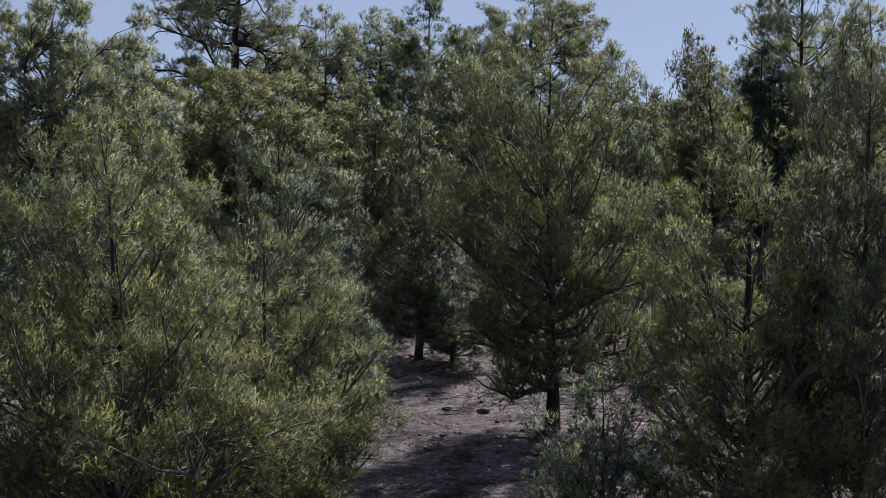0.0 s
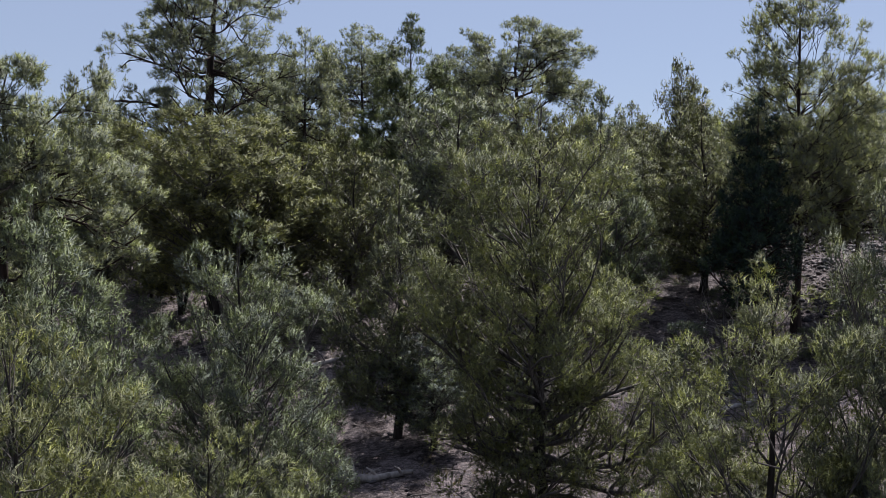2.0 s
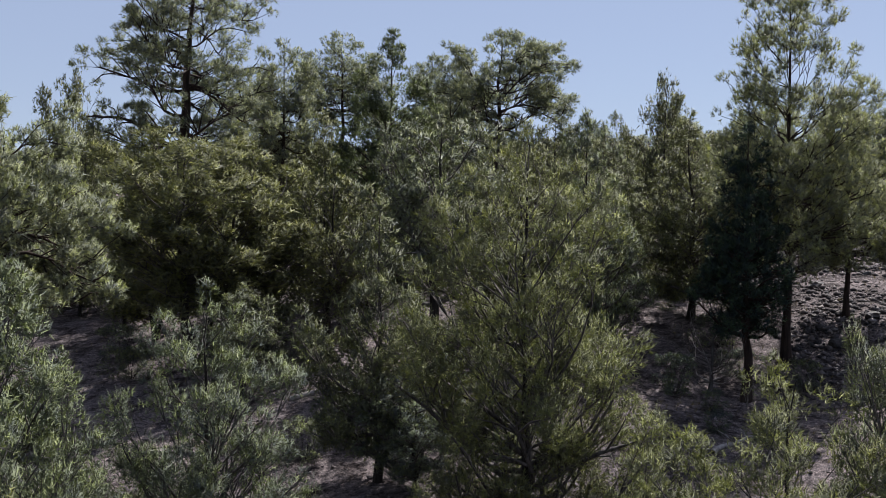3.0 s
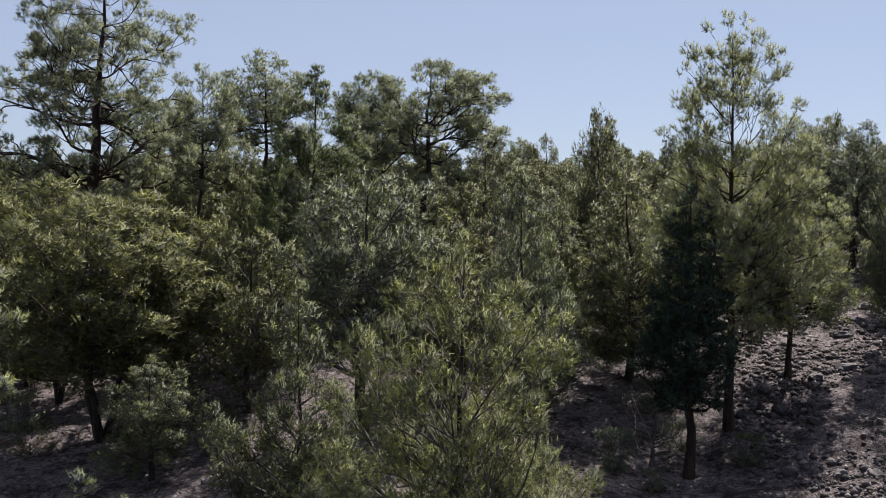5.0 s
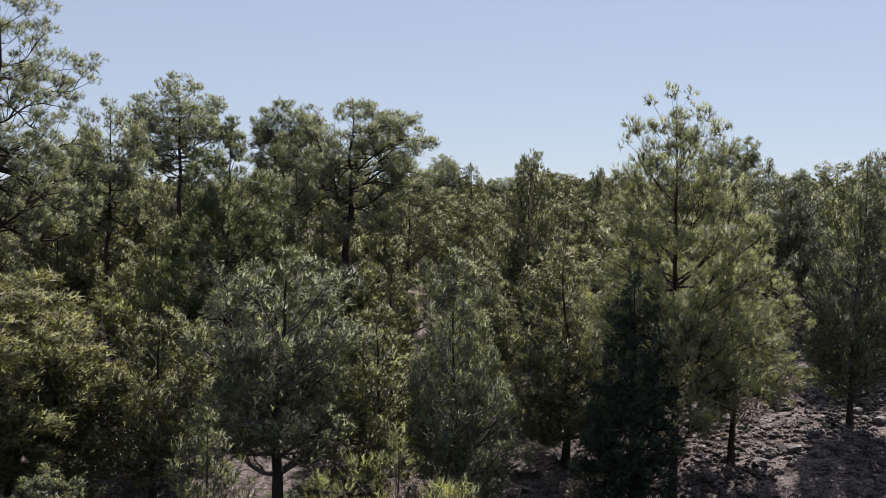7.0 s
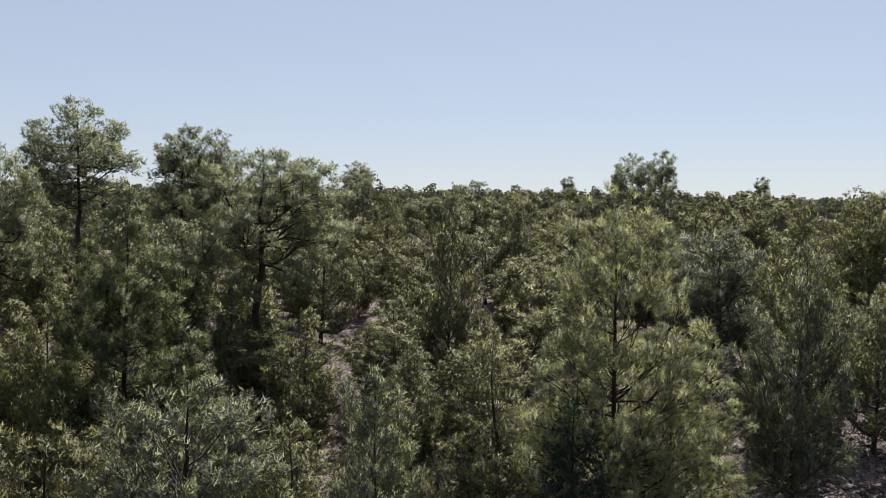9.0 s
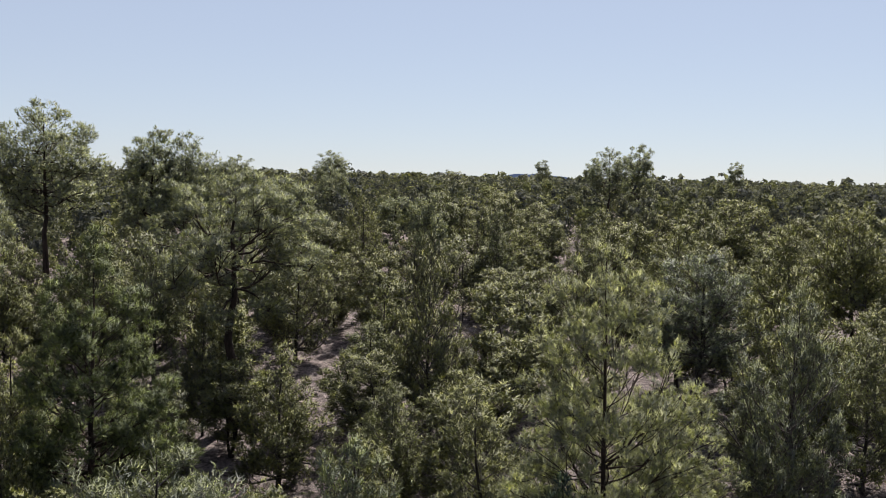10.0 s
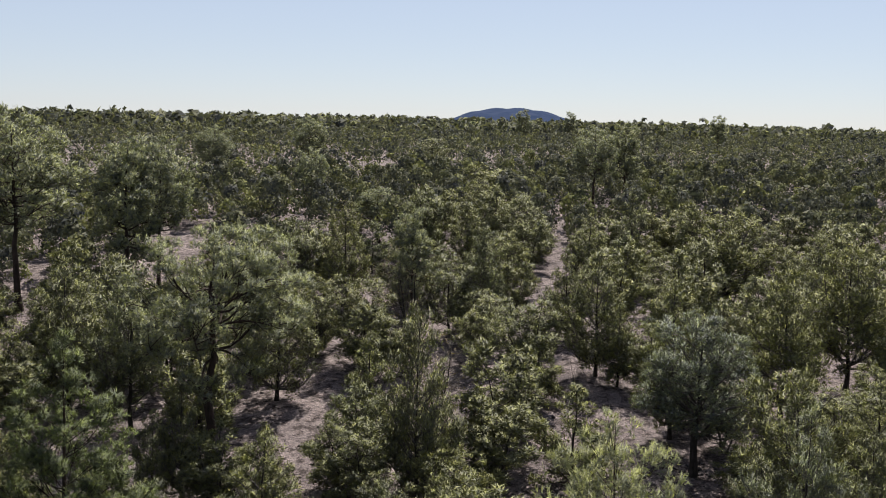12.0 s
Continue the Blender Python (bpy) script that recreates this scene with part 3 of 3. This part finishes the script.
put("mid0", 25.3, 52.6, 5.4, 3.0)
put("bush", -5.9, 45.4, 2.3, 4.0)
put("mid1", 29.5, 67.2, 8.6, 3.5)
put("mid0", -18.3, 65.3, 8.6, 4.2)
put("mid2", -20.0, 69.0, 11.5, 4.0)
put("pinon0", -5.6, 41.0, 3.9, 2.8)
put("mid1", 23.8, 122.8, 4.9, 2.8)
put("mid1", 19.4, 109.7, 4.2, 2.6)
put("drytree", 21.3, 91.0, 5.8, 4.6)
put("mid3", 40.9, 132.5, 5.9, 6.2)
put("mid0", 39.3, 114.2, 5.9, 5.2)
put("mid1", 31.7, 86.7, 6.5, 2.8)
put("midjun0", 24.8, 77.0, 5.7, 4.1)
put("mid1", 30.6, 76.0, 5.5, 2.5)
put("mid2", 42.6, 91.0, 4.8, 4.8)
put("mid0", 36.7, 67.8, 8.6, 5.0)
put("midjun1", 25.5, 87.3, 4.0, 4.0)
put("drytree", 18.7, 74.2, 4.9, 3.9)
put("midjun2", 16.5, 85.1, 6.0, 4.5)
put("mid0", 12.1, 67.3, 5.1, 4.2)
put("mid2", 18.2, 115.0, 4.4, 4.7)
put("mid2", 47.5, 91.5, 8.0, 6.6)
put("forked", 28.3, 62.7, 8.2, 5.3)
put("mid1", 40.0, 101.0, 6.5, 3.8)
put("far_pon1", 22.0, 92.2, 9.0, 2.8)
put("far_pon1", 27.6, 126.0, 5.8, 4.4)
put("mid2", 43.0, 70.5, 9.0, 5.1)
put("mid0", 50.9, 84.7, 6.8, 4.2)
put("mid2", 28.5, 54.6, 8.0, 4.4)
put("mid0", 29.6, 51.3, 6.4, 3.6)
put("midjun1", 36.5, 61.9, 3.6, 4.6)
put("mid3", 34.7, 57.2, 6.0, 4.0)
put("midjun0", 29.0, 58.6, 3.3, 3.6)
put("mid0", -4.7, 63.7, 7.1, 4.0)
put("mid1", -3.0, 60.0, 4.6, 3.0)
put("mid1", 3.9, 67.9, 6.2, 2.2)
put("mid1", 2.6, 69.0, 4.4, 2.0)
put("mid1", 7.6, 66.0, 4.2, 2.2)
put("mid0", 15.2, 65.6, 5.0, 3.6)
put("mid1", 13.8, 71.1, 6.4, 3.2)
put("midjun2", 22.0, 70.4, 3.0, 3.0)
put("mid0", 8.4, 51.6, 5.0, 3.4)
put("mid1", 10.6, 55.5, 5.5, 2.8)
put("mid3", 4.4, 49.0, 4.6, 3.6)
put("mid0", -12.5, 52.0, 5.0, 3.2)
put("mid2", -3.0, 46.5, 6.8, 4.4)
put("far_pon1", -11.0, 84.0, 11.2, 4.6)
put("mid2", -6.6, 80.0, 8.6, 4.6)
put("mid0", -10.4, 72.0, 8.2, 4.8)
put("mid3", -1.6, 82.0, 8.8, 4.6)
put("mid2", 1.8, 78.0, 8.4, 4.4)
put("mid0", 10.2, 80.0, 7.6, 4.6)

# the woodland between and beyond them
rng = np.random.default_rng(7)
FILL = []
CLEAR = [(41, 110, 3.2), (39.5, 106, 3.1), (37.5, 101, 3.1), (36, 97, 3.0), (34.7, 93.5, 3.0), (33.5, 90, 2.9), (32.2, 86.5, 2.8), (31, 83, 2.7), (29.8, 80, 2.6), (28.8, 77, 2.5), (27.6, 74, 2.4), (26.5, 71, 2.3), (10, 68, 2.6), (10, 73, 2.2), (23.5, 117, 3.6), (21.5, 109, 3.2), (17, 128, 4.0), (57, 112, 3.5), (45, 95, 2.6), (16.8, 93, 3.4), (16.6, 97, 3.0)]
step = 4.45
for gy in np.arange(46, 190, step):
    for gx in np.arange(-70, 170, step):
        x, y = gx + rng.uniform(-1.7, 1.7), gy + rng.uniform(-1.7, 1.7)
        az = math.degrees(math.atan2(x, y - 5))
        if not -26 < az < 44:
            continue
        w = rng.uniform(2.5, 4.7)
        if any((x - a) ** 2 + (y - b) ** 2 < (0.62 * (w / 2 + c)) ** 2 + 1.0 for a, b, c in PLACED):
            continue
        if any((x - a) ** 2 + (y - b) ** 2 < c * c for a, b, c in CLEAR):
            continue
        if (14 < x < 26 and 34 < y < 60) or (31 < x < 35 and 76 < y < 98) or (6 < x < 13 and 44 < y < 56):
            continue
        if noise.noise(Vector((x * 0.06, y * 0.06, 3.0))) > 0.36 and y < 140:
            continue
        FILL.append((y + abs(x - 0.3 * y) * 0.5, x, y, w))
        PLACED.append((x, y, w / 2))
FILL.sort()
for k, (_, x, y, w) in enumerate(FILL[:200]):
    near = math.hypot(x, y - 8) < 58
    kind = rng.choice(["p", "p", "p", "j", "j"])
    h = w * rng.uniform(1.2, 1.65)
    if kind == "p":
        put(("mid%d" if near else "small%d") % rng.integers(4), x, y, h, w, rng.uniform(0, 6.28))
    else:
        put(("midjun%d" if near else "smalljun%d") % rng.integers(3), x, y, h * 0.9, w, rng.uniform(0, 6.28))


def far_woods(name, spots, per, size, label):
    """Trees too many to count, joined: blades round short trunks, in uneven crowns."""
    r2 = np.random.default_rng(5)
    s = np.array(spots)
    n = len(s)
    lumps = max(3, per // (11 if per > 100 else 9))
    each = per // lumps
    t = np.repeat(s, lumps, axis=0)
    e = unit(r2.normal(size=(n * lumps, 3)))
    e[:, 2] = np.abs(e[:, 2]) * 1.15 - 0.3
    w, h = t[:, 2] / 2, t[:, 3]
    taper = 0.78 - 0.42 * np.clip(e[:, 2], 0, 1)
    heart = np.stack([t[:, 0] + e[:, 0] * taper * w, t[:, 1] + e[:, 1] * taper * w, ground_z(t[:, 0], t[:, 1]) + h * (0.42 + 0.5 * e[:, 2])], -1)
    girth = w * r2.uniform(0.2, 0.42, n * lumps) * (1.6 if lumps < 4 else 1.0)
    c, g = np.repeat(heart, each, axis=0), np.repeat(girth, each)[:, None]
    d = unit(r2.normal(size=c.shape) + np.repeat(e, each, axis=0) * 0.7 + np.array([0, 0, 0.35]))
    p = c + d * g * r2.uniform(0.75, 1.05, len(c))[:, None]
    out = unit(d + 0.38 * r2.normal(size=d.shape))
    one = unit(np.cross(out, r2.normal(size=d.shape)))
    two = np.cross(out, one)
    k = (size * g * r2.uniform(0.6, 1.3, len(c))[:, None])
    tri = np.stack([p + one * k * 0.6, p - one * k * 0.35 + two * k * 0.5, p - one * k * 0.3 - two * k * 0.45], 1)
    f = np.arange(len(c) * 3).reshape(-1, 3)
    shade = np.repeat(unit(d + 0.5 * np.repeat(e, each, axis=0) + 0.25 * r2.normal(size=d.shape)), 3, axis=0)
    ob = new(name, mesh_of(name, tri.reshape(-1, 3), f, FAR, normals=shade))
    return tagged(ob, label, "woodland", kind="stuff")


rest = [(x, y, w, w * rng.uniform(1.15, 1.55)) for _, x, y, w in FILL[200:]]
far_woods("woodland", rest, 770, 0.5, "dense olive-green pinon and juniper woodland on rising ground")
spots = []
for gy in np.arange(190, 420, 5.2):
    for gx in np.arange(-180, 330, 5.2):
        x, y = gx + rng.uniform(-2.4, 2.4), gy + rng.uniform(-2.4, 2.4)
        if -24 < math.degrees(math.atan2(x, y)) < 43 and rng.random() < 0.86:
            w = rng.uniform(2.8, 5.0)
            tall = rng.random() < 0.02
            spots.append((x, y, w, w * rng.uniform(1.0, 1.5) + (2.5 if tall else 0)))
far_woods("farther_woodland", spots, 130, 0.68, "olive-green woodland covering the far plateau")
spots = []
for gy in np.arange(420, 900, 9.0):
    for gx in np.arange(-420, 720, 9.0):
        x, y = gx + rng.uniform(-4.4, 4.4), gy + rng.uniform(-4.4, 4.4)
        if -24 < math.degrees(math.atan2(x, y)) < 43:
            w = rng.uniform(5.5, 8.5)
            spots.append((x, y, w, rng.uniform(4.8, 8.2) + (2.5 if rng.random() < 0.06 else 0)))
far_woods("skyline_woodland", spots, 27, 1.2, "distant olive-grey tree line along the skyline")


# ---- dead wood, rocks, grass and litter ----
def part(name, me, parent, label=""):
    ob = new(name, me)
    ob.parent = parent
    return tagged(ob, label)


def dead_tree(seed, x, y, h, w, limbs, label, stems=1):
    """A standing dead tree: trunk and bare crooked branches."""
    trunk, arms, spray, _ = pine(seed, h, w / 2, 0.12, "egg", limbs, (5, 55), 4, 1, 0.05, 0.01, puffs=5, puff=0.2, stems=stems, girth=0.02, wobble=0.012, sway=0.2, lean=0.06, pad=0.5, lift=0.3, sides=6)
    ob = tagged(new("dead_tree"), label, "dead tree", "dead trees")
    ob.matrix_basis = pose(x, y, float(ground_z(x, y)))
    part("trunk", trunk.mesh("trunk", TWIG), ob)
    for k, arm in enumerate(arms):
        part("branch", arm.mesh("branch", BLEACHED if k % 3 == 0 else TWIG), ob)
    tagged(part("twig_spray", spray.mesh("twig_spray", TWIG), ob), kind="stuff")
    return ob


dead_tree(201, 10.5, 40.3, 3.9, 3.0, 20, "standing dead tree with bleached bare crooked branches")
dead_tree(202, -4.4, 43.5, 2.4, 3.6, 26, "low dead grey brush with tangled bare branches", 3)
dead_tree(203, 31.2, 64.5, 4.6, 4.0, 16, "leaning dead juniper with bare dark limbs", 2)
dead_tree(204, 14.0, 46.0, 3.0, 3.0, 24, "standing dead tree with bleached bare crooked branches")


def fallen_log(seed, x, y, length, radius, turn, label, stubs=5):
    """A fallen trunk with broken branch stubs, lying on the ground."""
    r3 = np.random.default_rng(seed)
    ob = tagged(new("fallen_log"), label, "log", "fallen logs")
    u = np.linspace(-0.5, 0.5, 7)
    ca, sa = math.cos(turn), math.sin(turn)
    xs, ys = x + u * length * ca, y + u * length * sa
    bend = r3.normal(size=7) * 0.02 * length
    xs, ys = xs - bend * sa, ys + bend * ca
    pts = np.stack([xs, ys, ground_z(xs, ys) + radius * 0.7], -1)
    wood = Wood()
    wood.tube(pts, radius * np.linspace(1.1, 0.45, 7), 8)
    part("log", wood.mesh("log", BLEACHED), ob)
    for k in range(stubs):
        a = pts[r3.integers(1, 6)]
        d = unit(np.array([r3.normal(), r3.normal(), abs(r3.normal()) + 0.2]))
        n = r3.uniform(0.3, 0.9) * min(1.2, length * 0.4)
        stub = Wood()
        stub.tube([a, a + d * n * 0.5 + np.array([0, 0, 0.04]), a + d * n], [radius * 0.4, radius * 0.3, radius * 0.12], 5)
        part("branch", stub.mesh("branch", BLEACHED), ob)
    return ob


LOG = "bleached fallen log with broken branches on bare soil"
fallen_log(1, -1.1, 29.5, 1.8, 0.13, 0.15, LOG)
fallen_log(2, -2.6, 41.0, 3.0, 0.09, 0.5, LOG)
fallen_log(3, 16.6, 96.5, 3.4, 0.10, 0.4, LOG, 9)
fallen_log(4, 17.8, 98.0, 2.6, 0.08, 2.1, LOG, 9)
fallen_log(5, 16.2, 95.4, 2.2, 0.08, 1.2, LOG, 9)
fallen_log(6, 28.0, 93.0, 3.2, 0.09, 0.1, LOG, 9)
fallen_log(7, 9.6, 34.5, 2.4, 0.08, 0.8, LOG, 7)
fallen_log(8, -6.4, 36.0, 2.6, 0.09, -0.2, LOG, 6)


def rock_mesh(seed):
    bm = bmesh.new()
    bmesh.ops.create_icosphere(bm, subdivisions=2, radius=1)
    for v in bm.verts:
        n = noise.noise(v.co * 1.3 + Vector((seed * 7.1, 0, 0))) * 0.45 + noise.noise(v.co * 3.1 + Vector((0, seed * 3.7, 0))) * 0.16
        v.co *= 1 + n
        v.co.z *= 0.66
    me = bpy.data.meshes.new("rock")
    bm.to_mesh(me)
    bm.free()
    me.materials.append(ROCK)
    return me


rock_shapes = [rock_mesh(k) for k in range(6)]
r4 = np.random.default_rng(12)
for k in range(290):
    if k < 230:
        x, y = r4.uniform(14.5, 27), r4.uniform(35, 60)
    elif k < 255:
        x, y = r4.uniform(6, 14), r4.uniform(42, 54)
    else:
        x, y = r4.uniform(-4, 3.5), r4.uniform(23, 34)
    size = (0.07 + 0.2 * r4.random() ** 2.2) * (1.15 if k < 230 else 0.7)
    ob = new("rock", rock_shapes[k % 6])
    ob.matrix_basis = pose(x, y, float(ground_z(x, y)) + size * 0.25, r4.uniform(-15, 15), r4.uniform(-15, 15), r4.uniform(0, 360)) @ Matrix.Diagonal((size * r4.uniform(0.8, 1.5), size, size * r4.uniform(0.7, 1.2), 1))
    tagged(ob, "dark weathered rough rock on the stony slope", "rock", "rocks on the slope")


def dry_grass(count, seed, mat, name, label, length, width, area):
    r5 = np.random.default_rng(seed)
    x, y = r5.uniform(area[0], area[1], count), r5.uniform(area[2], area[3], count)
    keep = np.sin(x * 1.3 + 2 * np.sin(y * 0.7)) + np.sin(y * 1.1 + x * 0.4) + r5.normal(size=count) * 0.5 > 0.5
    x, y = x[keep], y[keep]
    pts = np.stack([x, y, ground_z(x, y)], -1)
    ways = unit(np.stack([r5.normal(size=len(x)) * 0.3, r5.normal(size=len(x)) * 0.3, np.ones(len(x))], -1))
    v, f, _ = blades(r5, pts, ways, 7, length, width, 0.35)
    return tagged(new(name, mesh_of(name, v, f, mat)), label, "grass", kind="stuff")


dry_grass(5200, 3, DRY, "dry_grass", "sparse dry straw-coloured grass tufts on bare soil", 0.2, 0.016, (-14, 26, 20, 62))


def litter(count, seed, area):
    """Fallen twigs scattered on the soil."""
    r6 = np.random.default_rng(seed)
    wood = Wood()
    for k in range(count):
        x, y = r6.uniform(area[0], area[1]), r6.uniform(area[2], area[3])
        a, n = r6.uniform(0, 6.28), r6.uniform(0.15, 0.9)
        us = np.linspace(-0.5, 0.5, 3) * n
        xs, ys = x + us * math.cos(a), y + us * math.sin(a)
        z = ground_z(xs, ys) + 0.02 + np.abs(r6.normal(size=3)) * 0.05
        wood.tube(np.stack([xs, ys, z], -1), np.array([1, 0.8, 0.4]) * r6.uniform(0.008, 0.022), 4)
    return tagged(new("twig_litter", wood.mesh("twig_litter", TWIG)), "grey fallen twigs and litter on the soil", "litter", kind="stuff")


litter(2400, 4, (-14, 28, 20, 64))

r7 = np.random.default_rng(21)
for k in range(46):
    base = PLACED[r7.integers(4, 40)]
    if base[1] > 66 or base[1] < 22:
        base = (r7.uniform(-10, 14), r7.uniform(33, 60), 1.0)
    a, d = r7.uniform(0, 6.28), base[2] * r7.uniform(0.7, 1.5)
    x, y = base[0] + d * math.cos(a), base[1] + d * math.sin(a)
    if 24 < y < 31 and abs(x) < 2.5:
        continue
    w = r7.uniform(0.7, 1.9)
    plant("bush", x, y, w * r7.uniform(0.6, 1.0), w, r7.uniform(0, 6.28))


def gravel(count, seed, areas):
    """Small loose stones strewn over the bare soil, too many to count."""
    r8 = np.random.default_rng(seed)
    corners = np.array([(1, 0, 0), (-1, 0, 0), (0, 1, 0), (0, -1, 0), (0, 0, 1), (0, 0, -0.6)], float)
    tris = np.array([(0, 2, 4), (2, 1, 4), (1, 3, 4), (3, 0, 4), (2, 0, 5), (1, 2, 5), (3, 1, 5), (0, 3, 5)])
    verts = []
    for x0, x1, y0, y1, share, small, large in areas:
        n = int(count * share)
        x, y = r8.uniform(x0, x1, n), r8.uniform(y0, y1, n)
        keep = np.sin(x * 0.9 + 1.7 * np.sin(y * 0.5)) + np.sin(y * 0.8 - x * 0.5) + r8.normal(size=n) * 0.8 > -0.2
        x, y = x[keep], y[keep]
        size = small + (large - small) * r8.random(len(x)) ** 3
        shape = corners[None] * size[:, None, None] * r8.uniform(0.6, 1.3, (len(x), 6, 1)) * np.array([1.0, 1.0, 0.75])
        a = r8.uniform(0, 6.28, len(x))
        ca, sa = np.cos(a)[:, None], np.sin(a)[:, None]
        turned = np.stack([shape[..., 0] * ca - shape[..., 1] * sa, shape[..., 0] * sa + shape[..., 1] * ca, shape[..., 2]], -1)
        verts.append((turned + np.stack([x, y, ground_z(x, y) + size * 0.15], -1)[:, None]).reshape(-1, 3))
    v = np.concatenate(verts)
    f = (tris[None] + 6 * np.arange(len(v) // 6)[:, None, None]).reshape(-1, 3)
    return tagged(new("gravel", mesh_of("gravel", v, f, GRAVEL)), "loose dark and pale stones on the bare soil", "gravel", kind="stuff")


gravel(9000, 31, [(14, 30, 33, 64, 2.2, 0.04, 0.2), (-14, 14, 20, 62, 0.6, 0.025, 0.1), (0, 60, 62, 112, 0.3, 0.05, 0.16)])
dead_tree(205, 28.3, 77.4, 1.7, 1.2, 5, "short broken grey stump with stubby limbs")
